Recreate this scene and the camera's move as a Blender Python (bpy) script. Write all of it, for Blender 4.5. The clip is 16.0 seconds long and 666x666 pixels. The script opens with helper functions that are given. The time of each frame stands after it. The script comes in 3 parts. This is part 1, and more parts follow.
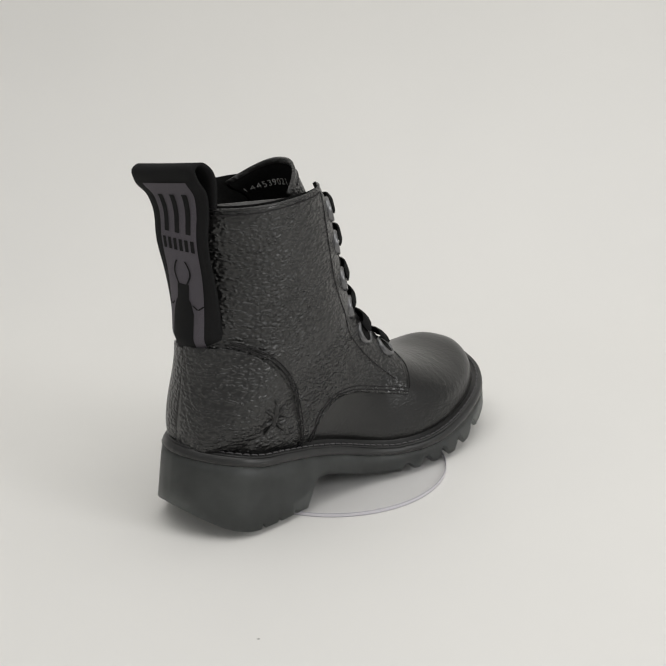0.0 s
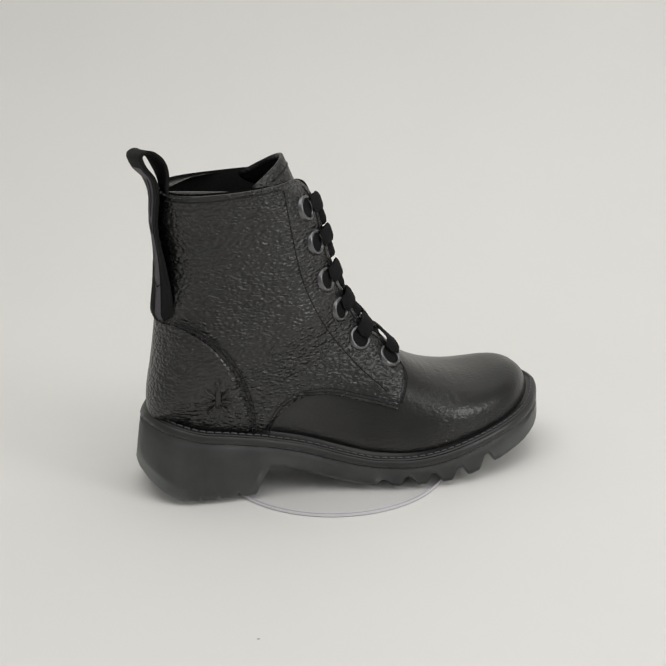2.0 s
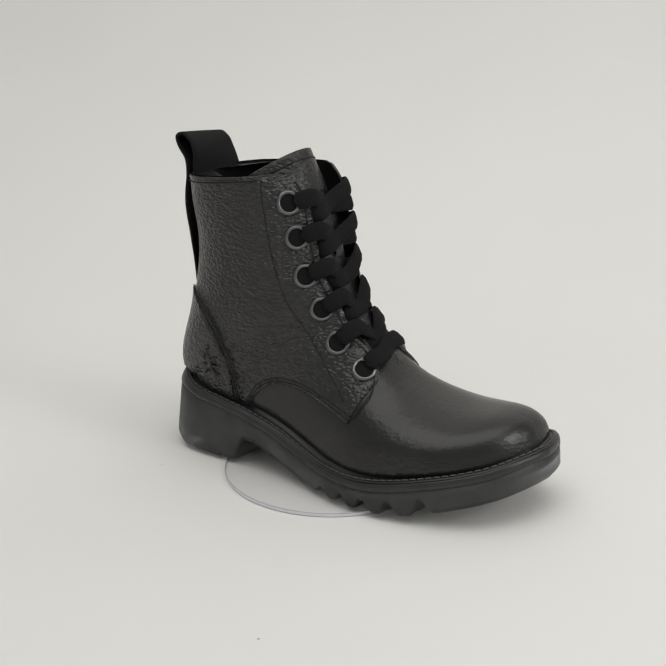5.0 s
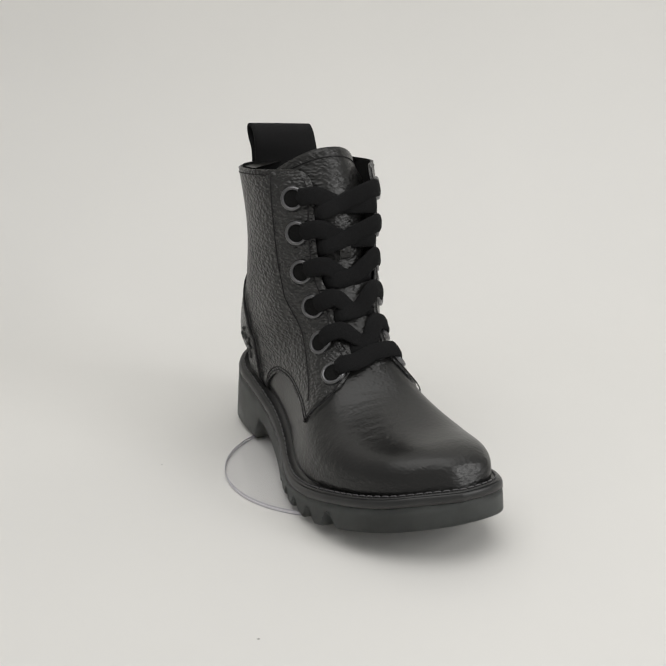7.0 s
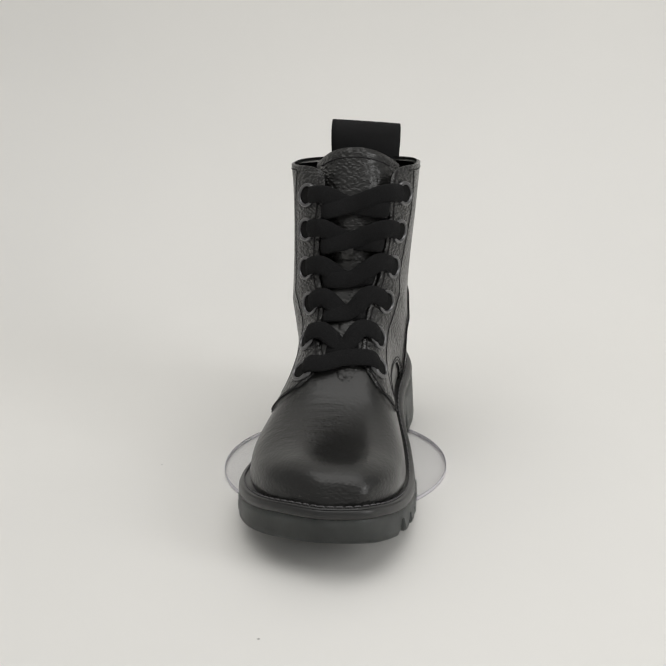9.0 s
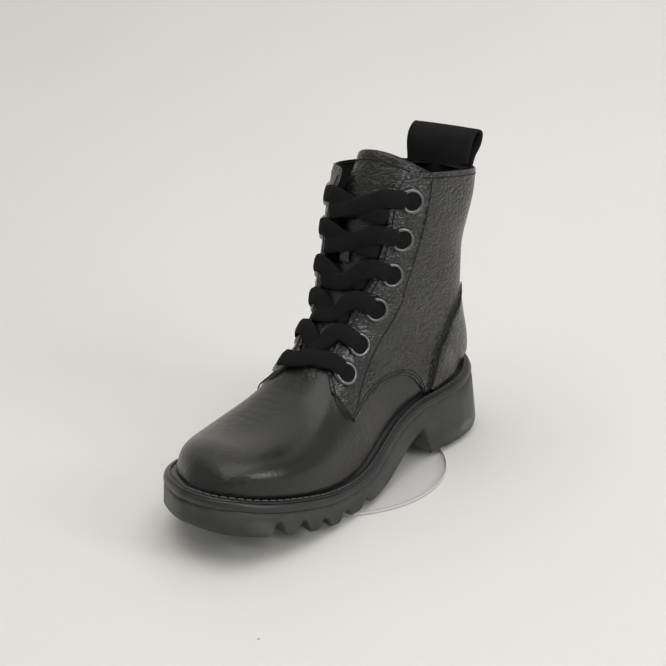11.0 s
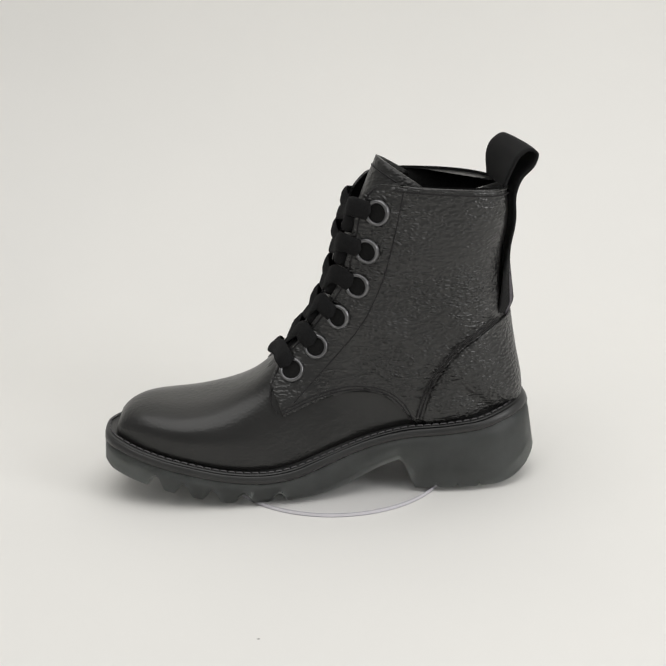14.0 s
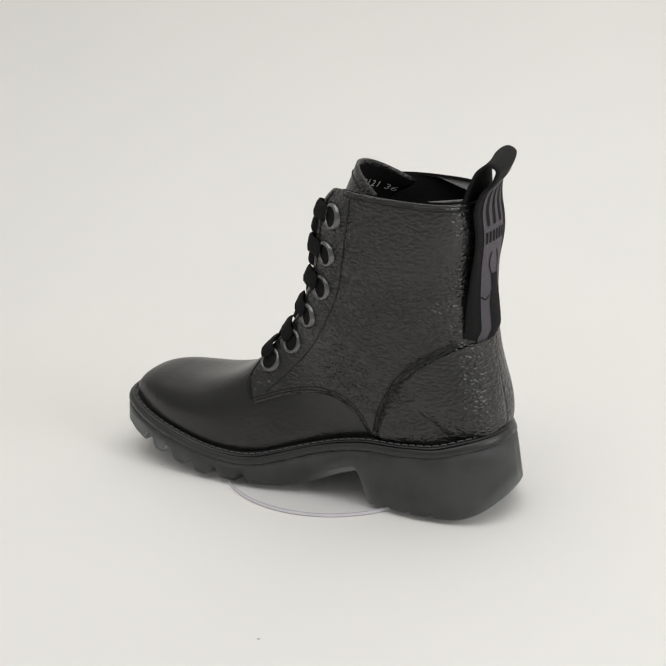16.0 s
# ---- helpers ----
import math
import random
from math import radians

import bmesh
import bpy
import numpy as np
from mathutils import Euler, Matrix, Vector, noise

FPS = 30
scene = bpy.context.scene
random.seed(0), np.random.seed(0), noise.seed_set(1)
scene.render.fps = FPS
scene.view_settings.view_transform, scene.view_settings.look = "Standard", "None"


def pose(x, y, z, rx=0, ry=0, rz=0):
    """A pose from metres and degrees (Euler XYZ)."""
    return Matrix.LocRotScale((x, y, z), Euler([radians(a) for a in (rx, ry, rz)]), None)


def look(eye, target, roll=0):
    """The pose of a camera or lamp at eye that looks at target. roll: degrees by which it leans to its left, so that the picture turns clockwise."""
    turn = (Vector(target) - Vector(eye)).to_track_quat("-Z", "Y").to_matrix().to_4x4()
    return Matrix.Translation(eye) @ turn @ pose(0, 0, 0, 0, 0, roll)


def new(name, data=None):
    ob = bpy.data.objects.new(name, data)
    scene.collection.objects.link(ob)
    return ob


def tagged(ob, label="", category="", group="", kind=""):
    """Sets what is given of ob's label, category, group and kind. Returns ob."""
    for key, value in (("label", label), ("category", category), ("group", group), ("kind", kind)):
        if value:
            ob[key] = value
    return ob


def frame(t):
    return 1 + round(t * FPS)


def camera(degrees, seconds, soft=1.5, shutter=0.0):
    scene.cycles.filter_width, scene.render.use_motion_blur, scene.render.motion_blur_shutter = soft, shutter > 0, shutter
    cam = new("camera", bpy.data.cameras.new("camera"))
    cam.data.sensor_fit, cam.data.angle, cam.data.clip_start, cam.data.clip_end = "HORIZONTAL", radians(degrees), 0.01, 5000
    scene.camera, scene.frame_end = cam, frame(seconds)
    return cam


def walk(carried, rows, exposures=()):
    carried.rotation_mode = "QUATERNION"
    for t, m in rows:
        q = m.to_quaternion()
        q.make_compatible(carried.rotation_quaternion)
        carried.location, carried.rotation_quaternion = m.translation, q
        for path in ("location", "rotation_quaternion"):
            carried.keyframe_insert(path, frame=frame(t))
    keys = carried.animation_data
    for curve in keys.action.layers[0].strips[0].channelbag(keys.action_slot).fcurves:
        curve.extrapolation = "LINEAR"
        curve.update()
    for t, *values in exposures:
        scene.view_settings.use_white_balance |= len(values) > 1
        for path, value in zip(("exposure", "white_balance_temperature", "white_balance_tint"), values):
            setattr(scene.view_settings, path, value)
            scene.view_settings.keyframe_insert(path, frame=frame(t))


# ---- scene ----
import functools

# A black lace-up ankle boot on a slowly turning clear disc before a white paper sweep.
U = 0.91                    # brings the boot's drawing units to a size 36 boot
YC = 0.01035                # how far the boot stands off the disc's axis
EYE = (0.0, -0.69 * U, 0.3245 * U)
PITCH, ROLL = 18.05, -1.10


def heading(t):
    return 45.52 - 15.934 * t + 0.0042 * t * t


cam = camera(36.16, 16.0, soft=1.6)
aim = (0.0, EYE[1] + math.cos(radians(PITCH)), EYE[2] - math.sin(radians(PITCH)))
walk(cam, [(0.0, look(EYE, aim, ROLL)), (16.0, look(EYE, aim, ROLL))],
     exposures=[(0.0, 0.02), (4.0, 0.0), (9.0, 0.03), (12.0, 0.19), (16.0, 0.19)])

# ---- light ----
world = bpy.data.worlds.new("world")
scene.world = world
world.use_nodes = True
bg = world.node_tree.nodes["Background"]
bg.inputs["Color"].default_value = (1.0, 0.99, 0.965, 1)
bg.inputs["Strength"].default_value = 0.33


def area(name, eye, target, sx, sy, power, color):
    d = bpy.data.lights.new(name, "AREA")
    d.shape, d.size, d.size_y, d.energy, d.color = "RECTANGLE", sx, sy, power, color
    ob = new(name, d)
    ob.matrix_world = look(eye, target)
    return ob


area("ceiling_softbox", (0.0, -0.25, 1.4), (0, 0.05, 0), 1.7, 1.3, 10.3, (1.0, 0.99, 0.965))
area("window_softbox", (1.05, -0.65, 0.68), (0, 0, 0.1), 0.45, 0.6, 4.3, (1.0, 0.995, 0.985))


# ---- materials ----
def material(name, color, rough=0.5, metal=0.0):
    m = bpy.data.materials.new(name)
    m.use_nodes = True
    b = m.node_tree.nodes["Principled BSDF"]
    b.inputs["Base Color"].default_value = (*color, 1)
    b.inputs["Roughness"].default_value = rough
    b.inputs["Metallic"].default_value = metal
    return m, m.node_tree, b


def node(nt, kind, **props):
    n = nt.nodes.new(kind)
    for k, v in props.items():
        if k in n.inputs:
            n.inputs[k].default_value = v
    return n


def ramp(nt, source, lo, hi, c0, c1):
    r = nt.nodes.new("ShaderNodeValToRGB")
    r.color_ramp.elements[0].position, r.color_ramp.elements[1].position = lo, hi
    r.color_ramp.elements[0].color, r.color_ramp.elements[1].color = (*c0, 1), (*c1, 1)
    nt.links.new(source, r.inputs["Fac"])
    return r.outputs["Color"]


def coords(nt, sx=1.0, sy=1.0, sz=1.0):
    tc = nt.nodes.new("ShaderNodeTexCoord")
    mp = nt.nodes.new("ShaderNodeMapping")
    mp.inputs["Scale"].default_value = (sx, sy, sz)
    nt.links.new(tc.outputs["Object"], mp.inputs["Vector"])
    return mp.outputs["Vector"]


def leather(name, color, rough, cell, depth, crease, gloss, wrinkle):
    """Full-grain leather: rounded pebbles between fine creases, long folds and an uneven polish."""
    m, nt, b = material(name, color, rough)
    b.inputs["Specular IOR Level"].default_value = gloss
    v = coords(nt, 0.76, 0.76, 1.30)
    big = node(nt, "ShaderNodeTexNoise", Scale=30.0, Detail=3.0)
    warp = node(nt, "ShaderNodeTexNoise", Scale=150.0, Detail=2.0)
    nt.links.new(v, big.inputs["Vector"])
    nt.links.new(v, warp.inputs["Vector"])
    mix = nt.nodes.new("ShaderNodeVectorMath")
    mix.operation = "MULTIPLY_ADD"
    mix.inputs[1].default_value = (0.0042, 0.0042, 0.0042)
    nt.links.new(warp.outputs["Color"], mix.inputs[0])
    nt.links.new(v, mix.inputs[2])
    peb = node(nt, "ShaderNodeTexVoronoi", Scale=cell)
    peb.feature = "SMOOTH_F1"
    peb.inputs["Smoothness"].default_value = 0.75
    nt.links.new(mix.outputs["Vector"], peb.inputs["Vector"])
    dome = nt.nodes.new("ShaderNodeMapRange")
    dome.interpolation_type = "SMOOTHSTEP"
    dome.inputs["From Min"].default_value, dome.inputs["From Max"].default_value = 0.95, -0.25
    nt.links.new(peb.outputs["Distance"], dome.inputs["Value"])
    b1 = node(nt, "ShaderNodeBump", Strength=crease, Distance=0.004)
    nt.links.new(big.outputs["Fac"], b1.inputs["Height"])
    big2 = node(nt, "ShaderNodeTexNoise", Scale=19.0, Detail=2.0)
    nt.links.new(v, big2.inputs["Vector"])
    amount = nt.nodes.new("ShaderNodeMath")
    amount.operation = "MULTIPLY"
    nt.links.new(dome.outputs["Result"], amount.inputs[0])
    nt.links.new(ramp(nt, big2.outputs["Fac"], 0.36, 0.62, (0.30,) * 3, (1,) * 3), amount.inputs[1])
    b2 = node(nt, "ShaderNodeBump", Strength=1.0, Distance=depth)
    nt.links.new(amount.outputs[0], b2.inputs["Height"])
    nt.links.new(b1.outputs["Normal"], b2.inputs["Normal"])
    fold = node(nt, "ShaderNodeTexNoise", Scale=230.0, Detail=2.0)
    nt.links.new(coords(nt, 1.0, 0.16, 1.3) if wrinkle > 0.3 else coords(nt, 0.35, 0.35, 1.5), fold.inputs["Vector"])
    where = node(nt, "ShaderNodeTexNoise", Scale=16.0, Detail=1.0)
    nt.links.new(v, where.inputs["Vector"])
    some = nt.nodes.new("ShaderNodeMath")
    some.operation = "MULTIPLY"
    nt.links.new(fold.outputs["Fac"], some.inputs[0])
    nt.links.new(ramp(nt, where.outputs["Fac"], 0.45, 0.62, (0,) * 3, (1,) * 3), some.inputs[1])
    b3 = node(nt, "ShaderNodeBump", Strength=wrinkle, Distance=0.0016)
    nt.links.new(some.outputs[0], b3.inputs["Height"])
    nt.links.new(b2.outputs["Normal"], b3.inputs["Normal"])
    nt.links.new(b3.outputs["Normal"], b.inputs["Normal"])
    nt.links.new(ramp(nt, big.outputs["Fac"], 0.3, 0.7, [c * 0.75 for c in color], [c * 1.3 for c in color]), b.inputs["Base Color"])
    nt.links.new(ramp(nt, big2.outputs["Fac"], 0.3, 0.7, (rough - 0.05,) * 3, (rough + 0.06,) * 3), b.inputs["Roughness"])
    return m


GRAIN = leather("grained_leather", (0.0098, 0.0096, 0.0094), 0.32, 460.0, 0.0014, 0.24, 0.64, 0.24)
TONGUE_LEATHER = leather("tongue_leather", (0.012, 0.0118, 0.0114), 0.36, 450.0, 0.0008, 0.12, 0.50, 0.2)
SMOOTH = leather("smooth_leather", (0.012, 0.0118, 0.0114), 0.33, 520.0, 0.00022, 0.05, 0.50, 0.38)


def cloth(name, color, rough, scale, depth):
    m, nt, b = material(name, color, rough)
    v = coords(nt)
    n = node(nt, "ShaderNodeTexNoise", Scale=scale, Detail=4.0)
    nt.links.new(v, n.inputs["Vector"])
    bump = node(nt, "ShaderNodeBump", Strength=depth, Distance=0.0008)
    nt.links.new(n.outputs["Fac"], bump.inputs["Height"])
    nt.links.new(bump.outputs["Normal"], b.inputs["Normal"])
    nt.links.new(ramp(nt, n.outputs["Fac"], 0.3, 0.7, [c * 0.7 for c in color], [c * 1.3 for c in color]), b.inputs["Base Color"])
    b.inputs["Specular IOR Level"].default_value = 0.15
    return m


LACE = cloth("cotton_lace", (0.011, 0.011, 0.0115), 0.95, 1500.0, 0.6)
WEB = cloth("black_webbing", (0.012, 0.012, 0.0125), 0.85, 2000.0, 0.5)
LINING = cloth("black_lining", (0.010, 0.010, 0.010), 0.95, 900.0, 0.4)
SILVER = cloth("grey_woven_label", (0.105, 0.096, 0.110), 0.6, 2600.0, 0.9)
THREAD, _, _ = material("black_thread", (0.008, 0.007, 0.008), 0.8)
WELT_THREAD, _, _ = material("grey_thread", (0.095, 0.092, 0.095), 0.7)
INK, _, _ = material("white_print", (0.75, 0.75, 0.73), 0.7)
GUN, _, gb = material("gunmetal", (0.17, 0.17, 0.175), 0.30, 1.0)


def rubber(name, color, rough):
    m, nt, b = material(name, color, rough)
    n = node(nt, "ShaderNodeTexNoise", Scale=60.0, Detail=5.0)
    nt.links.new(coords(nt), n.inputs["Vector"])
    nt.links.new(ramp(nt, n.outputs["Fac"], 0.3, 0.7, [c * 0.8 for c in color], [c * 1.2 for c in color]), b.inputs["Base Color"])
    bump = node(nt, "ShaderNodeBump", Strength=0.08, Distance=0.002)
    nt.links.new(n.outputs["Fac"], bump.inputs["Height"])
    nt.links.new(bump.outputs["Normal"], b.inputs["Normal"])
    return m, b


RUBBER, _ = rubber("black_rubber", (0.021, 0.021, 0.021), 0.40)
SMOKE, sb = rubber("smoky_rubber", (0.53, 0.555, 0.545), 0.47)
sb.inputs["Transmission Weight"].default_value = 0.94
sb.inputs["IOR"].default_value = 1.33


def paper():
    m, nt, b = material("white_paper", (0.80, 0.79, 0.765), 0.75)
    n = node(nt, "ShaderNodeTexNoise", Scale=3.0, Detail=4.0)
    nt.links.new(coords(nt), n.inputs["Vector"])
    nt.links.new(ramp(nt, n.outputs["Fac"], 0.3, 0.7, (0.785, 0.777, 0.755), (0.815, 0.805, 0.78)), b.inputs["Base Color"])
    return m


PAPER = paper()
DUST, _, _ = material("grey_dust", (0.30, 0.29, 0.28), 0.9)
ACRYLIC, nt, _ = material("clear_acrylic", (0.9, 0.9, 0.9), 0.05)
clear, sheen, both = node(nt, "ShaderNodeBsdfTransparent"), node(nt, "ShaderNodeBsdfGlossy", Roughness=0.08), node(nt, "ShaderNodeMixShader", Fac=0.03)
clear.inputs["Color"].default_value = (0.975, 0.975, 0.98, 1)
nt.links.new(clear.outputs[0], both.inputs[1])
nt.links.new(sheen.outputs[0], both.inputs[2])
nt.links.new(both.outputs[0], nt.nodes["Material Output"].inputs["Surface"])
RIM_BAND, _, rb = material("frosted_rim", (0.80, 0.78, 0.83), 0.35)
rb.inputs["Transmission Weight"].default_value = 0.4
rb.inputs["IOR"].default_value = 1.2
# grey that stands in for the dark refraction along the clear disc's edges
RIM_REFRACTION, _, _ = material("refraction_grey", (0.40, 0.38, 0.43), 0.3)


# ---- mesh helpers ----
def part(name, bm, mat, parent=None, label="", smooth=True, scale=U, shift=YC):
    for v in bm.verts:
        v.co = Vector((v.co.x * scale, (v.co.y + shift) * scale, v.co.z * scale))
    bmesh.ops.recalc_face_normals(bm, faces=bm.faces)
    me = bpy.data.meshes.new(name)
    bm.to_mesh(me)
    bm.free()
    me.materials.append(mat)
    for p in me.polygons:
        p.use_smooth = smooth
    ob = new(name, me)
    ob.parent = parent
    if label:
        ob["label"] = label
    return ob


def grid(bm, rows, close_u=False, close_v=False):
    """Faces over a net of points, rows[i][j]."""
    vs = [[bm.verts.new(p) for p in r] for r in rows]
    n, m = len(vs), len(vs[0])
    for i in range(n if close_u else n - 1):
        for j in range(m if close_v else m - 1):
            a, b, c, d = vs[i][j], vs[i][(j + 1) % m], vs[(i + 1) % n][(j + 1) % m], vs[(i + 1) % n][j]
            q = []
            for v in (a, b, c, d):
                if v not in q:
                    q.append(v)
            if len(q) > 2:
                bm.faces.new(q)
    return vs


def tube(bm, pts, r, sides=6, closed=False):
    pts = [Vector(p) for p in pts]
    n = len(pts)
    rows = []
    for i, p in enumerate(pts):
        a = pts[(i - 1) % n] if closed or i else p
        b = pts[(i + 1) % n] if closed or i < n - 1 else p
        d = (b - a).normalized()
        u = d.cross(Vector((0.31, 0.9, 0.28))).normalized()
        w = d.cross(u)
        rows.append([p + r * (math.cos(k * 2 * math.pi / sides) * u + math.sin(k * 2 * math.pi / sides) * w) for k in range(sides)])
    vs = grid(bm, rows, close_u=closed, close_v=True)
    if not closed:
        bm.faces.new(vs[0])
        bm.faces.new(vs[-1][::-1])


def curve(points, n):
    """n points on a smooth line through the given points, evenly along it."""
    P = np.array(points, float)
    d = np.concatenate([[0], np.cumsum(np.linalg.norm(np.diff(P, axis=0), axis=1))])
    M = np.zeros_like(P)
    h = np.diff(d)
    s = np.diff(P, axis=0) / h[:, None]
    M[0], M[-1] = s[0], s[-1]
    for i in range(1, len(P) - 1):
        M[i] = (s[i - 1] * h[i] + s[i] * h[i - 1]) / (h[i] + h[i - 1])
    out = []
    for q in np.linspace(0, d[-1], n):
        i = min(int(np.searchsorted(d, q, side="right")) - 1, len(h) - 1)
        x = (q - d[i]) / h[i]
        out.append((2 * x**3 - 3 * x**2 + 1) * P[i] + (x**3 - 2 * x**2 + x) * h[i] * M[i]
                   + (3 * x**2 - 2 * x**3) * P[i + 1] + (x**3 - x**2) * h[i] * M[i + 1])
    return np.array(out)


def lookup(table):
    xs, ys = np.array([a for a, _ in table]), np.array([b for _, b in table])
    return lambda x: float(np.interp(x, xs, ys))


def smoothstep(a, b, x):
    x = min(max((x - a) / (b - a), 0.0), 1.0)
    return x * x * (3 - 2 * x)


# ---- the boot's form ----
# welt height, sole underside and the outline of the sole, by the distance forward of the axis
def fair(table, n=160):
    return lookup([tuple(p) for p in curve(table, n)])


welt_z = fair([(-0.16, 0.0590), (-0.14, 0.0568), (-0.127, 0.0545), (-0.115, 0.0518), (-0.10, 0.0480), (-0.085, 0.0460), (-0.07, 0.0438), (-0.055, 0.0418), (-0.04, 0.0388),
               (-0.025, 0.0350), (-0.01, 0.0304), (0.005, 0.0258), (0.02, 0.0220), (0.034, 0.0195), (0.05, 0.0188), (0.063, 0.0199), (0.078, 0.0224), (0.092, 0.0256),
               (0.107, 0.0294), (0.122, 0.0332), (0.139, 0.0380), (0.15, 0.0418), (0.17, 0.0460)])
edge_r = fair([(-0.1375, 0.0), (-0.136, 0.011), (-0.1315, 0.022), (-0.124, 0.0335), (-0.113, 0.0420), (-0.099, 0.0462), (-0.08, 0.0470), (-0.06, 0.047), (-0.04, 0.047), (-0.02, 0.049),
               (0.0, 0.053), (0.02, 0.059), (0.04, 0.0635), (0.06, 0.0652), (0.08, 0.0640), (0.10, 0.0598), (0.12, 0.0525), (0.135, 0.0432),
               (0.147, 0.0310), (0.155, 0.0175), (0.1600, 0.0060), (0.1617, 0.0)], 400)
edge_l = fair([(-0.1375, 0.0), (-0.136, 0.010), (-0.1315, 0.0195), (-0.124, 0.028), (-0.113, 0.035), (-0.099, 0.0395), (-0.08, 0.0405), (-0.06, 0.039), (-0.04, 0.0375), (-0.02, 0.038),
               (0.0, 0.0415), (0.02, 0.046), (0.04, 0.049), (0.06, 0.0505), (0.08, 0.0510), (0.10, 0.0502), (0.12, 0.0475), (0.135, 0.0428),
               (0.147, 0.0370), (0.155, 0.0310), (0.1592, 0.0235), (0.1613, 0.014), (0.1617, 0.0)], 400)
under_z = fair([(-0.048, 0.0215), (-0.03, 0.0155), (-0.01, 0.0075), (0.005, 0.0030), (0.02, 0.0008), (0.035, 0.0), (0.06, 0.0), (0.08, 0.001), (0.10, 0.0055),
                (0.12, 0.0107), (0.14, 0.0162), (0.155, 0.0210), (0.17, 0.0262)])
tilt = fair([(-0.16, 0.015), (-0.09, 0.015), (-0.065, 0.05), (-0.04, 0.11), (-0.01, 0.13), (0.012, 0.10), (0.03, 0.04), (0.05, 0.0), (0.08, -0.025), (0.12, -0.015), (0.17, 0.01)])


def lean(x, y, z):
    """The welt is twisted: it drops outward at the waist and a little inward at the ball."""
    return tilt(x) * y * max(0.0, 1 - z / 0.11)


def heel_skew(x, y, z):
    """The heel's back is set a little outward, so its inner corner is the rounder one."""
    return smoothstep(-0.065, -0.12, x) * (1 - smoothstep(0.10, 0.15, z)) * (0.0026 + 0.08 * y)


# side outline: front edge from the collar to the toe, back edge from the collar to the heel
FAN = (0.115, 0.222)
FRONT = curve([(-0.026, 0.2125), (-0.017, 0.200), (-0.0095, 0.180), (-0.004, 0.160), (0.001, 0.143), (0.010, 0.126), (0.022, 0.109), (0.036, 0.093), (0.048, 0.0815),
               (0.0572, 0.0744), (0.0683, 0.0688), (0.0842, 0.0638), (0.1002, 0.0614), (0.1162, 0.0615), (0.1275, 0.0622), (0.1370, 0.0616),
               (0.1455, 0.0585), (0.1518, 0.0515), (0.1550, 0.0412)], 220)
BACK = curve([(-0.1145, 0.2073), (-0.1165, 0.189), (-0.1155, 0.1624), (-0.117, 0.1474), (-0.1205, 0.129), (-0.1235, 0.1168), (-0.1290, 0.0886),
              (-0.1332, 0.0661), (-0.1336, 0.0600), (-0.1330, 0.0535)], 120)
SOLE_LINE = np.array([(x, welt_z(x) - 0.002) for x in np.linspace(-0.128, 0.1555, 140)])
FAR = np.concatenate([BACK, SOLE_LINE])


def fan_angle(x, z):
    """0 at the collar, growing towards the toe."""
    return math.atan2(FAN[1] - z, FAN[0] - x)


FRONT_A = np.array([fan_angle(*p) for p in FRONT])
FRONT_A = np.maximum.accumulate(FRONT_A + np.arange(len(FRONT_A)) * 1e-7)
FRONT_R = np.array([math.hypot(p[0] - FAN[0], p[1] - FAN[1]) for p in FRONT])
FAR_A = np.maximum.accumulate(np.array([fan_angle(*p) for p in FAR]) + np.arange(len(FAR)) * 1e-7)
FAR_R = np.array([math.hypot(p[0] - FAN[0], p[1] - FAN[1]) for p in FAR])
def smoothed(a, wide=0.10):
    """The far edge's distance, averaged over neighbouring angles."""
    return float(np.mean(np.interp(np.linspace(a - wide, a + wide, 15), FAR_A, FAR_R)))


A0, A1 = max(FRONT_A[0], FAR_A[0]), min(FRONT_A[-1], FAR_A[-1])
shaft_r = fair([(0.05, 0.0445), (0.07, 0.0445), (0.10, 0.0445), (0.13, 0.0436), (0.165, 0.0430), (0.19, 0.0436), (0.213, 0.046)])
shaft_l = fair([(0.05, 0.0385), (0.07, 0.0378), (0.10, 0.0365), (0.13, 0.0385), (0.165, 0.042), (0.19, 0.044), (0.213, 0.046)])


@functools.lru_cache(maxsize=None)
def section(a):
    rn, rf = float(np.interp(a, FRONT_A, FRONT_R)), float(np.interp(a, FAR_A, FAR_R))
    fx, fz = FAN[0] - rf * math.cos(a), FAN[1] - rf * math.sin(a)
    on_sole = fz < 0.0565 or fx > -0.10
    k = smoothstep(-0.125, -0.06, fx) if on_sole else 0.0
    box = smoothstep(-0.132, -0.110, fx) if on_sole else 0.0
    zm = FAN[1] - (0.35 * rn + 0.65 * rf) * math.sin(a)
    fade = smoothstep(0.1556, 0.1535, fx) ** 0.5
    sr, sl = shaft_r(max(zm, 0.05)), shaft_l(max(zm, 0.05))
    er = max(edge_r(fx * 1.03 if fx > 0 else fx) - 0.0053, 0.0003) * fade
    el = max(edge_l(fx * 1.03 if fx > 0 else fx) - 0.0050, 0.0003) * fade
    toe = smoothstep(0.02, 0.09, fx)
    return rn, rf, (sr, er), (sl, el), k, toe, box, min(smoothed(a), rf * 1.02)


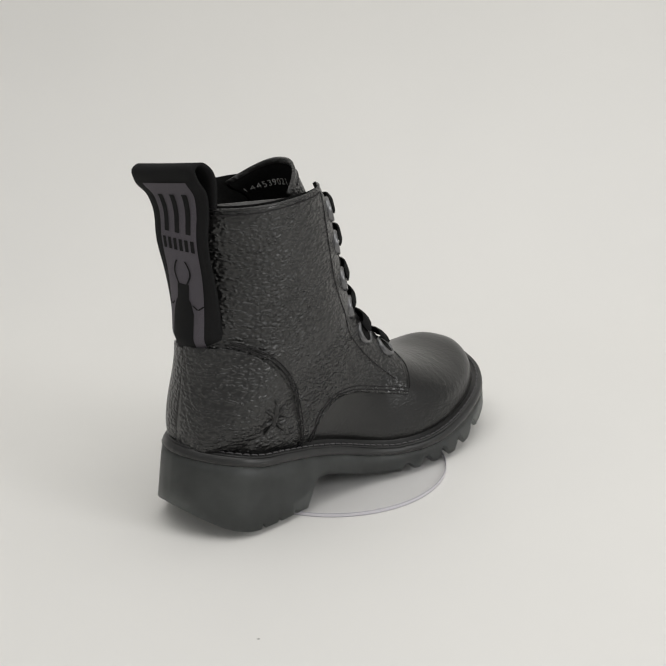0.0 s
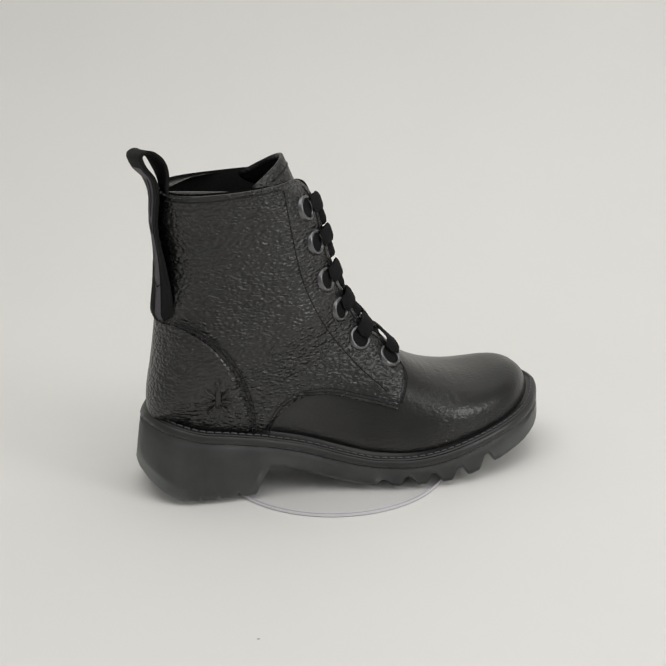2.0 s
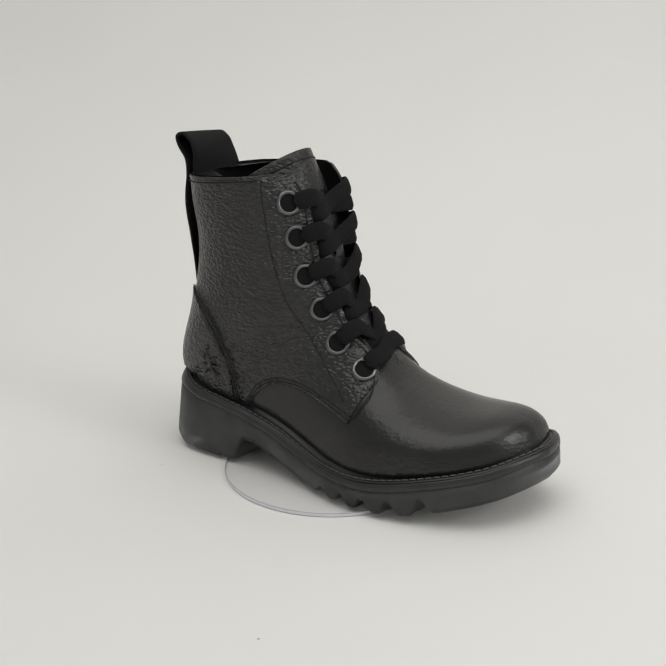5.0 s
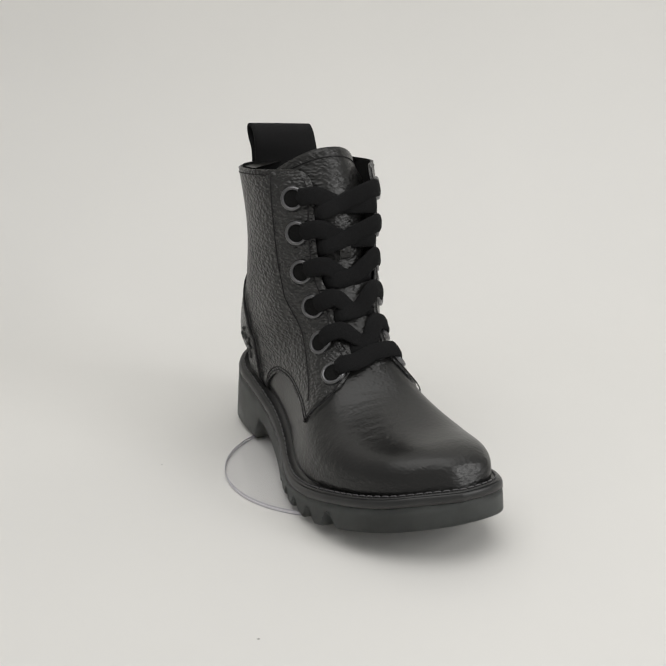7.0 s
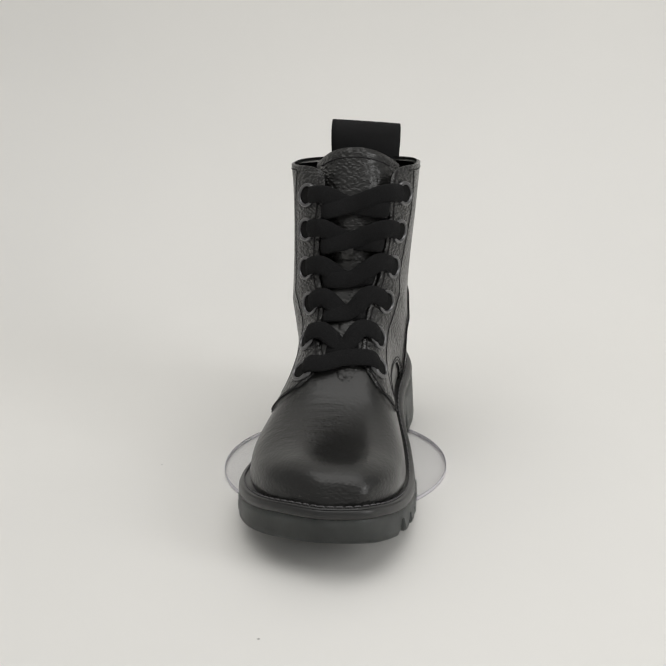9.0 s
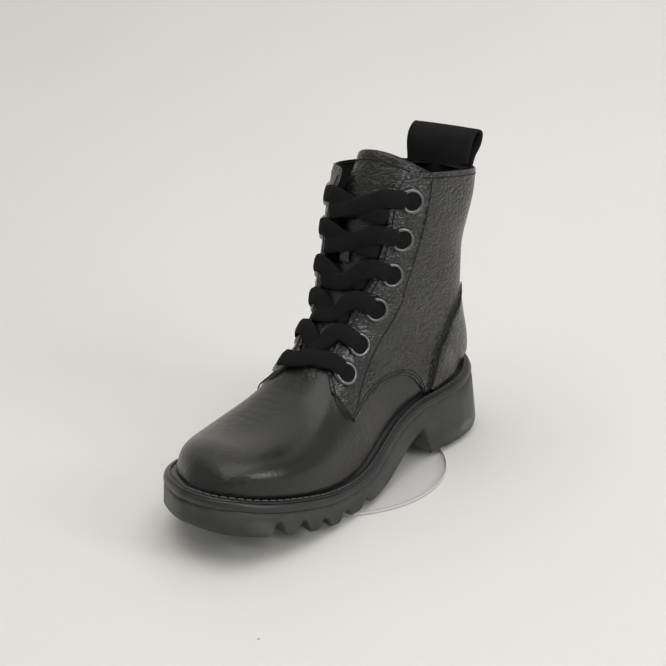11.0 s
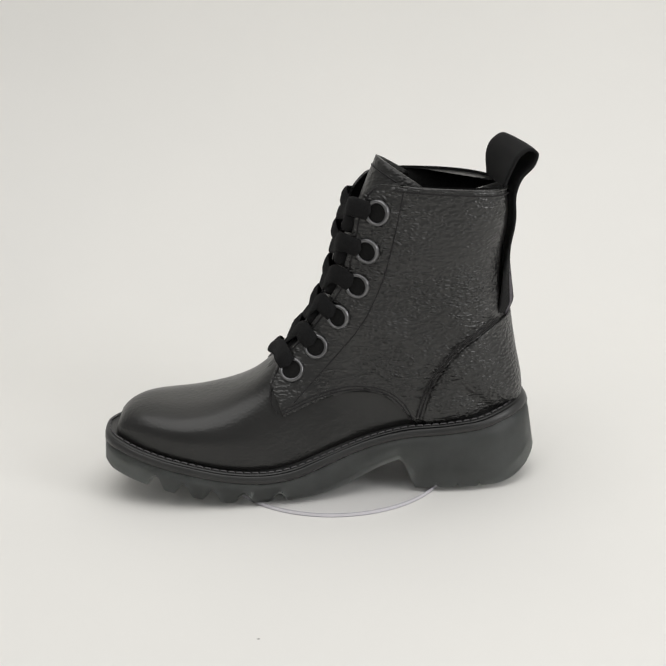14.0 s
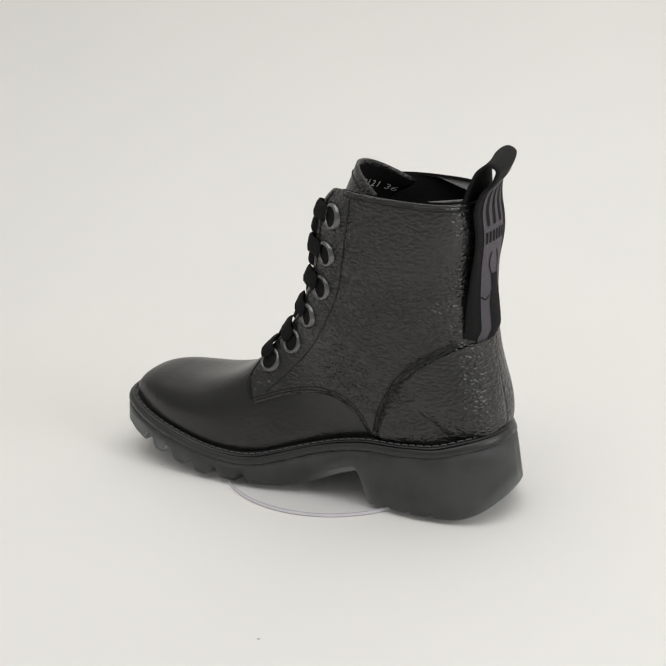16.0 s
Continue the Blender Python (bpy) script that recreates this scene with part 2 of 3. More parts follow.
def upper(a, v, off=0.0):
    """A point of the upper: a the fan's angle, v from 0 (front or top) to 1 (back or sole) on the outer side, 0 to -1 on the inner side."""
    def at(a, v):
        a = min(max(a, A0 - 0.05), A1)
        rn, rf, wr, wl, k, toe, box, rs = section(a)
        al = abs(v) * math.pi
        c, s = math.cos(al), math.sin(al)
        low = 1 - smoothstep(0.06, 0.11, FAN[1] - rf * math.sin(a))
        pn = (2.55 + 0.05 * toe if v >= 0 else 3.2 - 0.55 * toe) if c > 0 else 2.0 + 0.7 * low * (1 - k) + (0.3 if v >= 0 else 1.25) * (1 - k) * smoothstep(0.14, 0.20, FAN[1] - rf * math.sin(a)) + 4.0 * max(k, box)
        e = 2.0 / pn
        al_along = math.copysign(abs(c) ** e, c)
        side = abs(s) ** e
        mid = rn + (rf + (rs - rf) * (1 - toe) - rn) * (0.5 + 0.12 * k)
        r = mid - al_along * ((mid - rn) if c > 0 else (rf - mid))
        t = (r - rn) / max(rf - rn, 1e-6)
        lean_in = 1 - k * (0.20 - 0.10 * toe) * (1 - t) ** 1.3
        w0, w1 = wr if v >= 0 else wl
        g = k + (1 - k) * box * smoothstep(0.55, 0.97, t)
        w = w0 + (w1 - w0) * g
        y = (-1 if v >= 0 else 1) * w * side * lean_in
        # the forefoot's ridge runs a little inward of its outline
        y += k * toe * 0.004 * (1 - t)
        x, z = FAN[0] - r * math.cos(a), FAN[1] - r * math.sin(a)
        return Vector((x + heel_skew(x, y, z), y, z + lean(x, y, z)))
    p = at(a, v)
    if off:
        d = 0.004
        va = min(max(v, -0.985), 0.985)
        n = (at(a + d, va) - at(a - d, va)).cross(at(a, va + 0.01) - at(a, va - 0.01))
        if n.length > 1e-12:
            n.normalize()
            rn, rf = section(min(max(a, A0), A1))[:2]
            rm = rn + 0.55 * (rf - rn)
            core = Vector((FAN[0] - rm * math.cos(a), 0, FAN[1] - rm * math.sin(a)))
            if n.dot(p - core) < 0:
                n.negate()
            p = p + off * n
    return p


def place(x, z, side):
    """The (a, v) of the upper where it shows at (x, z) from the side: side 1 outer, -1 inner."""
    a = min(max(fan_angle(x, z), A0 - 0.03), A1 - 1e-4)
    r = math.hypot(x - FAN[0], z - FAN[1])
    lo, hi = 0.0, 1.0
    for _ in range(24):
        m = (lo + hi) / 2
        p = upper(a, side * m)
        if math.hypot(p.x - FAN[0], p.z - lean(p.x, p.y, p.z) - FAN[1]) < r:
            lo = m
        else:
            hi = m
    return a, side * (lo + hi) / 2


def near(x, y, z):
    """The (a, v) of the upper nearest to a point."""
    a = min(max(fan_angle(x, z), A0), A1 - 1e-4)
    side = 1 if y < 0 else -1
    best = min((((upper(a, side * v) - Vector((x, y, z))).length, v) for v in np.linspace(0, 1, 201)))
    return a, side * best[1]


def inward(a, v, d):
    """From (a, v) round the section towards its front, by a length."""
    p, w = upper(a, v), v
    for _ in range(400):
        w -= math.copysign(0.002, v)
        if (upper(a, w) - p).length > d or abs(w) < 0.003:
            break
    return a, w


EYES = {1: [(-0.0232, -0.0283, 0.1938), (-0.0172, -0.0281, 0.1705), (-0.0110, -0.0274, 0.1437), (0.0008, -0.0258, 0.1218), (0.0150, -0.0276, 0.0999), (0.0364, -0.0268, 0.0839)],
        -1: [(-0.0276, 0.0379, 0.1948), (-0.0212, 0.0343, 0.1695), (-0.0146, 0.0305, 0.1453), (-0.0018, 0.0273, 0.1234), (0.0151, 0.0267, 0.1030), (0.0321, 0.0285, 0.0879)]}
EYE_AT = {k: [near(*p) for p in EYES[k]] for k in EYES}

EYE_A = {k: np.array([a for a, _ in EYE_AT[k]]) for k in EYES}
EYE_V = {k: np.array([v for _, v in EYE_AT[k]]) for k in EYES}


def skin(side, a, v, off=0.0):
    """The quarter's surface: past the eyelets the stiff facing runs on forward instead of closing round the instep."""
    ve = float(np.interp(a, EYE_A[side], EYE_V[side]))
    p = upper(a, v, off)
    if abs(v) >= abs(ve):
        return p
    top = upper(a, ve, off)
    way = (top - upper(a, ve + side * 0.02, off)).normalized()
    d = (upper(a, v) - upper(a, ve)).length
    free = (0.75 if side > 0 else 0.9) * (1 - smoothstep(EYE_A[side][1], EYE_A[side][5], a))
    return p.lerp(top + way * d, free * smoothstep(0.0, 0.006, d))


boot = new("ankle_boot")
tagged(boot, "black grained leather lace-up ankle boot with chunky smoky rubber sole", "boot", kind="thing")

# vamp: the whole foot under the other panels
bm = bmesh.new()
angles = [fan_angle(-0.002, 0.150) + (A1 - fan_angle(-0.002, 0.150)) * (i / 90) ** 0.9 for i in range(91)]
grid(bm, [[upper(a, v) for v in np.linspace(-1, 1, 73)] for a in angles])
part("vamp", bm, SMOOTH, boot, "smooth black leather vamp with a rounded toe")


def panel(name, mat, label, rows, off, edge=0.0013, tuck=0.0, m=44, on=upper):
    """A leather panel: rows of (a, v from, v to), with a cut edge all round."""
    bm = bmesh.new()
    n = len(rows)
    net = []
    for a, v0, v1, *stop in rows:
        row = [v0 + (v1 - v0) * j / (m - 1) for j in range(m)]
        net.append([(a, v if not stop or abs(v) < abs(stop[0]) else stop[0]) for v in row])
    drop = [tuck * smoothstep(0.6, 0.9, j / (m - 1)) for j in range(m)]
    outer = grid(bm, [[on(a, v, off - drop[j]) for j, (a, v) in enumerate(r)] for r in net])
    inner = [[bm.verts.new(on(a, v, off - edge)) for a, v in r] for r in (net[0], net[-1])]
    side = [[bm.verts.new(on(*r[0], off - edge)) for r in net], [bm.verts.new(on(*r[-1], off - drop[-1] - edge)) for r in net]]
    for k, i in ((0, 0), (1, n - 1)):
        for j in range(m - 1):
            bm.faces.new((outer[i][j], outer[i][j + 1], inner[k][j + 1], inner[k][j]))
    for k, j in ((0, 0), (1, m - 1)):
        for i in range(n - 1):
            bm.faces.new((outer[i][j], outer[i + 1][j], side[k][i + 1], side[k][i]))
    bmesh.ops.remove_doubles(bm, verts=bm.verts, dist=2e-6)
    return part(name, bm, mat, boot, label)


def along(line):
    """v as a function of a, for a line that keeps turning one way round the fan."""
    pts = sorted((a, v) for a, v in line)
    return lambda a: float(np.interp(a, [p[0] for p in pts], [p[1] for p in pts]))


def seam(points, side, off, inset=0.0, n=110, r=0.00045):
    bm = bmesh.new()
    line = curve(points, n)
    if inset:
        t = np.gradient(line, axis=0)
        t /= np.linalg.norm(t, axis=1)[:, None]
        line = line + inset * np.stack([-t[:, 1], t[:, 0]], 1)
    tube(bm, [upper(*place(x, z, side), off) for x, z in line], r)
    return part("seam", bm, THREAD, boot, "dark stitched seam")


ARCH_R = [(0.0365, 0.0525), (0.010, 0.0613), (-0.014, 0.0673), (-0.032, 0.0662), (-0.045, 0.0585), (-0.052, 0.044)]
ARCH_L = [(0.0375, 0.0560), (0.008, 0.0655), (-0.015, 0.0690), (-0.0294, 0.0668), (-0.041, 0.0585), (-0.0475, 0.047)]
COUNTER_R = [(-0.1245, 0.1195), (-0.111, 0.1205), (-0.099, 0.115), (-0.0817, 0.0978), (-0.0734, 0.081), (-0.0687, 0.062), (-0.0676, 0.0435)]
COUNTER_L = [(-0.1235, 0.1190), (-0.110, 0.1160), (-0.0935, 0.1070), (-0.0805, 0.0965), (-0.0715, 0.0845), (-0.0630, 0.0680), (-0.0580, 0.0490)]
TOP_BACK = [(-0.1145, 0.2073), (-0.1160, 0.185), (-0.1155, 0.16), (-0.118, 0.14), (-0.1235, 0.1168), (-0.129, 0.088), (-0.1313, 0.066)]

FACE_V = {}
for side, arch, counter in ((1, ARCH_R, COUNTER_R), (-1, ARCH_L, COUNTER_L)):
    # the facing's front edge runs beside the eyelets, rounds off at the collar and sweeps down to the corner
    edge = [inward(a, v, 0.0150 if k == 0 else 0.0130) for k, (a, v) in enumerate(EYE_AT[side])]
    top_a, top_v = edge[0]
    out_v = EYE_AT[side][0][1]
    bend = [(A0 - 0.008, out_v - side * 0.005), (A0 - 0.005, out_v - side * 0.04), (A0 + 0.010, top_v + side * 0.022), (A0 + 0.040, top_v)]
    low_end = place(*arch[0], side)
    sweep_down = [near(0.0475, -side * 0.030, 0.0735), near(0.0435, -side * 0.039, 0.0635)]
    face = [tuple(p) for p in curve(bend + edge + sweep_down + [low_end], 90)]
    front_v = along(face)
    arch_line = [place(x, z, side) for x, z in curve(arch, 60)]
    low = min(range(60), key=lambda i: arch_line[i][0])
    arch_v = along(arch_line[:low + 1])
    a_arch, a_end = arch_line[low][0], arch_line[0][0]
    rows = [(a, front_v(a), side * 1.0) for a in np.linspace(A0, a_arch - 1e-4, 80)]
    # the facing's corner stands a little above the collar
    for a in np.linspace(A0, A0 - 0.008, 6)[1:]:
        rows.insert(0, (a, front_v(a), out_v + side * (0.30 - 22 * (A0 - a))))
    rows += [(a, front_v(a), side * 1.0, arch_v(a)) for a in np.linspace(a_arch, a_end, 50)]
    panel("quarter", GRAIN, "grained black leather quarter", rows, 0.0016, tuck=0.0012, m=56, on=functools.partial(skin, side))
    FACE_V[side] = front_v
    # heel counter
    top = [place(x, z, side) for x, z in curve(counter, 60)]
    top_v = along(top)
    rows = [(a, top_v(a), side * 1.0) for a in np.linspace(top[0][0], top[-1][0], 100)]
    panel("heel_counter", GRAIN, "grained black leather heel counter", rows, 0.0028, m=40)
    seam(counter[1:], side, 0.0028, 0.0022)
    seam(counter[1:], side, 0.0028, 0.0045)
    seam(arch, side, 0.0016, -0.0020)
    seam(arch, side, 0.0016, -0.0042)
    line = [(-0.0385, 0.2085), (-0.0339, 0.1788), (-0.0262, 0.1435), (-0.0122, 0.1136), (0.0081, 0.0865), (0.0300, 0.0645)]
    if side < 0:
        line = [(x - 0.005 * max(0, (z - 0.08) / 0.13), z) for x, z in line]
    seam(line, side, 0.0016)
    bm = bmesh.new()
    tube(bm, [skin(side, a, v + side * 0.035, 0.0017) for a, v in face[8:86]], 0.0005)
    part("seam", bm, THREAD, boot, "dark stitched seam")
    bm = bmesh.new()
    tube(bm, [upper(A0 + 0.014, side * v, 0.0016) for v in np.linspace(0.30, 0.86, 60)], 0.0005)
    part("seam", bm, THREAD, boot, "dark stitched seam")
    # raw collar edge
    bm = bmesh.new()
    tube(bm, [upper(A0, side * v, 0.0006) for v in np.linspace(abs(out_v) + 0.02, 1.0, 60)], 0.0011, 8)
    part("collar_edge", bm, GRAIN, boot, "black cut leather collar edge")

# lining: the inside of the shaft and of both facings
bm = bmesh.new()
deep = fan_angle(-0.12, 0.085)
rows = []
for i in range(41):
    a = A0 - 0.009 + (deep - A0) * i / 40
    f = np.linspace(0, 1, 33)
    o, n = FACE_V[1](a), FACE_V[-1](a)
    deeper = [float(0.0006 + 0.0010 * smoothstep(0.10, 0.45, q)) for q in f]
    rows.append([skin(1, a, o + (1 - o) * q, -d) for q, d in zip(f, deeper)] + [skin(-1, a, n + (-1 - n) * q, -d) for q, d in zip(f[::-1], deeper[::-1])])
grid(bm, rows)
part("lining", bm, LINING, boot, "black textile lining")

# tongue
TONGUE = curve([(0.046, 0.078), (0.034, 0.091), (0.020, 0.107), (0.008, 0.124), (-0.001, 0.143), (-0.006, 0.160), (-0.0115, 0.180), (-0.019, 0.200), (-0.025, 0.215), (-0.0300, 0.2268)], 50)
bm = bmesh.new()


def tongue(i, s, off):
    x, z = TONGUE[i]
    k = i / (len(TONGUE) - 1)
    half = 0.0195 + 0.0105 * smoothstep(0.55, 0.92, k)
    up = smoothstep(0.86, 1.0, k)
    bend = 0.0105 + 0.0115 * smoothstep(0.7, 1.0, k)
    y = 0.003 + half * s
    t = Vector((TONGUE[min(i + 1, 49)][0] - TONGUE[max(i - 1, 0)][0], 0, TONGUE[min(i + 1, 49)][1] - TONGUE[max(i - 1, 0)][1])).normalized()
    n = Vector((t.z, 0, -t.x))
    p = Vector((x, y, z)) - n * (bend * abs(s) ** 2.2) + n * (off * 0.001 + 0.0018 * (1 - smoothstep(0.6, 0.85, k)) + 0.0022 * (1 - smoothstep(0.2, 0.5, k)))
    p.z -= up * 0.007 * abs(s) ** 2.5
    p.x -= up * 0.004 * abs(s) ** 3
    return p


ring = []
for i in range(50):
    ring.append([tongue(i, s, 0.0) for s in np.linspace(-1, 1, 25)] + [tongue(i, s, -2.5) for s in np.linspace(1, -1, 25)])
vs = grid(bm, ring, close_v=True)
for j in range(24):
    bm.faces.new((vs[-1][j], vs[-1][j + 1], vs[-1][48 - j], vs[-1][49 - j]))
part("tongue", bm, TONGUE_LEATHER, boot, "black grained leather tongue with stitched top")
bm = bmesh.new()
tube(bm, [tongue(47, s, 0.1) for s in np.linspace(-0.80, 0.80, 30)], 0.0005)
part("seam", bm, THREAD, boot, "dark stitched seam")
bm = bmesh.new()
grid(bm, [[tongue(i, s, o) for i, o in ((26, 1.0), (27, 3.5), (30, 4.0), (31, 1.0))] for s in (-0.33, -0.2, -0.05, 0.10)])
part("lace_keeper", bm, TONGUE_LEATHER, boot, "small leather lace loop on the tongue")

bm = bmesh.new()
grid(bm, [[tongue(i, s, -2.7) for s in np.linspace(-0.97, 0.97, 25)] for i in range(14, 49)])
part("tongue_lining", bm, LINING, boot, "black lining on the tongue's back")

# printed size marks on the tongue's back
def print_on_tongue(text, s0, i0, size, step):
    c = bpy.data.curves.new("print", "FONT")
    c.body, c.size, c.space_character = text, size, 1.15
    tmp = new("print", c)
    me = bpy.data.meshes.new_from_object(tmp.evaluated_get(bpy.context.evaluated_depsgraph_get()))
    bm = bmesh.new()
    bm.from_mesh(me)
    bpy.data.objects.remove(tmp)
    bpy.data.curves.remove(c)
    bpy.data.meshes.remove(me)
    for v in bm.verts:
        s = s0 - v.co.x / 0.041
        i = i0 + v.co.y / step
        lo = int(math.floor(i))
        f = i - lo
        p = tongue(lo, s, -3.0) * (1 - f) + tongue(lo + 1, s, -3.0) * f
        v.co = p
    return part("print", bm, INK, boot, "white printed size marks")


print_on_tongue("144539021", 0.95, 43.3, 0.0074, 0.0036)
print_on_tongue("3121 36", -0.30, 43.6, 0.0072, 0.0036)

# pull strap: webbing from the heel counter up the back, over into a loop
STRAP = curve([(-0.1240, 0.115), (-0.1222, 0.130), (-0.1195, 0.148), (-0.1182, 0.165), (-0.1190, 0.187), (-0.1185, 0.203), (-0.1228, 0.2145), (-0.1310, 0.2250),
               (-0.1322, 0.2308), (-0.1278, 0.2333), (-0.1208, 0.2297), (-0.1162, 0.2210), (-0.1132, 0.210), (-0.1115, 0.198)], 90)
STRAP_LEN = 89


def strap(i, y, off=0.0):
    i = min(max(i, 0), STRAP_LEN)
    lo = min(int(i), STRAP_LEN - 1)
    f = i - lo
    x, z = STRAP[lo] * (1 - f) + STRAP[lo + 1] * f
    t = STRAP[lo + 1] - STRAP[lo]
    t = t / np.linalg.norm(t)
    off += 0.0018 * (1 - smoothstep(44, 56, i)) - 0.0035 * (1 - smoothstep(1, 6, i))
    bow = 23.0 * (1 - smoothstep(-6, 38, i)) + 2.5
    twist = smoothstep(42, 60, i) * (1 - smoothstep(74, 86, i))
    return Vector((x - off * t[1] + bow * y * y + (0.0020 - 0.12 * y) * twist, -0.0005 + 0.0035 * smoothstep(20, 58, i) + y, z + off * t[0] - 0.085 * y * twist))


bm = bmesh.new()
rows = []
for i in range(90):
    half = 0.0240 + 0.0022 * smoothstep(20, 58, i)
    ys = np.linspace(-half, half, 13)
    rows.append([strap(i, y, 0.0009) for y in ys] + [strap(i, y, -0.0009) for y in ys[::-1]])
vs = grid(bm, rows, close_v=True)
bm.faces.new(vs[0])
bm.faces.new(vs[-1])
pull = part("pull_strap", bm, WEB, boot, "black webbing heel strap with pull loop")


def strap_shape(name, rows, off, mat, label, cols=9):
    bm = bmesh.new()
    net = [[strap(i, y0 + (y1 - y0) * j / (cols - 1), off) for j in range(cols)] for i, y0, y1 in rows]
    grid(bm, net)
    ob = part(name, bm, mat, boot, label)
    ob.parent = pull
    return ob


strap_shape("woven_label", [(i, -0.0158 - 0.00004 * i, 0.0158 + 0.00004 * i) for i in range(1, 61)], 0.0013, SILVER, "silver grey woven label", 13)


def bar(i0, i1, y0, y1, slant=0.0):
    n = max(2, int(abs(i1 - i0)) + 1)
    strap_shape("woven_mark", [(i0 + (i1 - i0) * k / (n - 1), y0 + slant * k / (n - 1), y1 + slant * k / (n - 1)) for k in range(n)], 0.0016, WEB, "black woven mark", 4)


# tall marks, then a row of short marks, then a plain beetle-like figure (outer side is negative)
for y in (0.0105, 0.0, -0.0105):
    bar(41, 55, y - 0.0022, y + 0.0022)
for k in range(6):
    y = 0.0135 - k * 0.0054
    bar(35.5, 39.2, y - 0.0016, y + 0.0016)
beetle = []
for k in range(24):
    i = 1 + k
    w = 0.0100 if k < 13 else 0.0100 - (k - 13) * 0.0006
    w = w if k < 18 else 0.0058
    beetle.append((i, -w, w * 0.9))
strap_shape("woven_mark", beetle, 0.0016, WEB, "black woven mark")
for sgn in (1, -1):
    arm = [(24 + k, sgn * (0.004 + 0.0035 * math.sin(k / 8 * math.pi)) - 0.0008, sgn * (0.004 + 0.0035 * math.sin(k / 8 * math.pi)) + 0.0008) for k in range(9)]
    strap_shape("woven_mark", arm, 0.0016, WEB, "black woven mark", 3)
    leg = [(14.5 + 0.5 * abs(k - 3), sgn * (0.008 + 0.0013 * k), sgn * (0.008 + 0.0013 * k) + 0.0) for k in range(7)]
    strap_shape("woven_mark", [(i + 1.2, a, a + sgn * 0.0016) for i, a, _ in leg], 0.0016, WEB, "black woven mark", 3)

# eyelets
frames = {}
for side in (1, -1):
    for k, (a, v) in enumerate(EYE_AT[side]):
        p = upper(a, v, 0.0026)
        n = (upper(a, v, 0.006) - upper(a, v, 0.0)).normalized()
        u = (upper(a + 0.02, v) - upper(a - 0.02, v))
        u = (u - n * u.dot(n)).normalized()
        w = n.cross(u)
        frames[side, k] = (p, n, u, w)
        bm = bmesh.new()
        rows = []
        for q in range(28):
            d = math.cos(q * math.pi / 14) * u + math.sin(q * math.pi / 14) * w
            rows.append([p + d * r + n * h for r, h in ((0.0060, -0.0015), (0.0062, 0.0004), (0.0068, 0.0010), (0.0077, 0.0009), (0.0085, 0.0003), (0.0087, -0.0026))])
        grid(bm, rows, close_u=True)
        ob = part("eyelet", bm, GUN, boot, "round gunmetal eyelet")
        bm = bmesh.new()
        c = [bm.verts.new(p + (math.cos(q * math.pi / 12) * u + math.sin(q * math.pi / 12) * w) * 0.0062 - n * 0.0002) for q in range(24)]
        bm.faces.new(c)
        hole = part("hole", bm, LINING, boot)
        hole.parent = ob


def ribbon(pts, widths, normals, thick=0.0010):
    """A flat lace through the points, lying square to the normals."""
    P = curve([tuple(p) for p in pts], 34)
    N = curve([tuple(n) for n in normals], 34)
    W = np.interp(np.linspace(0, 1, 34), np.linspace(0, 1, len(widths)), widths)
    bm = bmesh.new()
    rows = []
    for i in range(34):
        d = Vector(P[min(i + 1, 33)] - P[max(i - 1, 0)]).normalized()
        n = Vector(N[i]).normalized()
        s = d.cross(n).normalized()
        n = s.cross(d).normalized()
        p, w = Vector(P[i]), W[i]
        loop = []
        for q in range(14):
            g = q * 2 * math.pi / 14
            cx = math.copysign(abs(math.cos(g)) ** 0.6, math.cos(g))
            cz = math.copysign(abs(math.sin(g)) ** 0.8, math.sin(g))
            wob = 0.0006 * noise.noise(Vector((p.x * 300, p.y * 300, cx * 2 + p.z * 100)))
            loop.append(p + s * (cx * w / 2) + n * (cz * thick + wob - 0.0008 * cx * cx))
        rows.append(loop)
    vs = grid(bm, rows, close_v=True)
    bm.faces.new(vs[0])
    bm.faces.new(vs[-1])
    return part("lace", bm, LACE, boot, "flat black cotton lace")


def front_point(z, lift):
    """A point of the lacing's middle line, lifted off the tongue."""
    i = int(np.argmin(abs(TONGUE[:, 1] - z)))
    t = TONGUE[min(i + 1, 49)] - TONGUE[max(i - 1, 0)]
    t = t / np.linalg.norm(t)
    n = Vector((t[1], 0, -t[0]))
    return Vector((TONGUE[i][0], 0.002, TONGUE[i][1])) + n * lift, n


def over(side, k, d, lift):
    """A point above the facing, a length inward of an eyelet's centre."""
    return skin(side, *inward(*EYE_AT[side][k], d), lift)


def threaded(side, k):
    """The lace's way out of an eyelet, over its rim and the facing's edge."""
    p, n, _, _ = frames[side, k]
    d = over(side, k, 0.005, 0.003) - p
    d = (d - n * d.dot(n)).normalized()
    return p + n * 0.0002 - d * 0.0040, p + d * 0.0040 + n * (0.0020 + 0.0002 * side), p + d * 0.0095 + n * (0.0024 + 0.0006 * side), over(side, k, 0.0150, 0.0050 + 0.0005 * side)


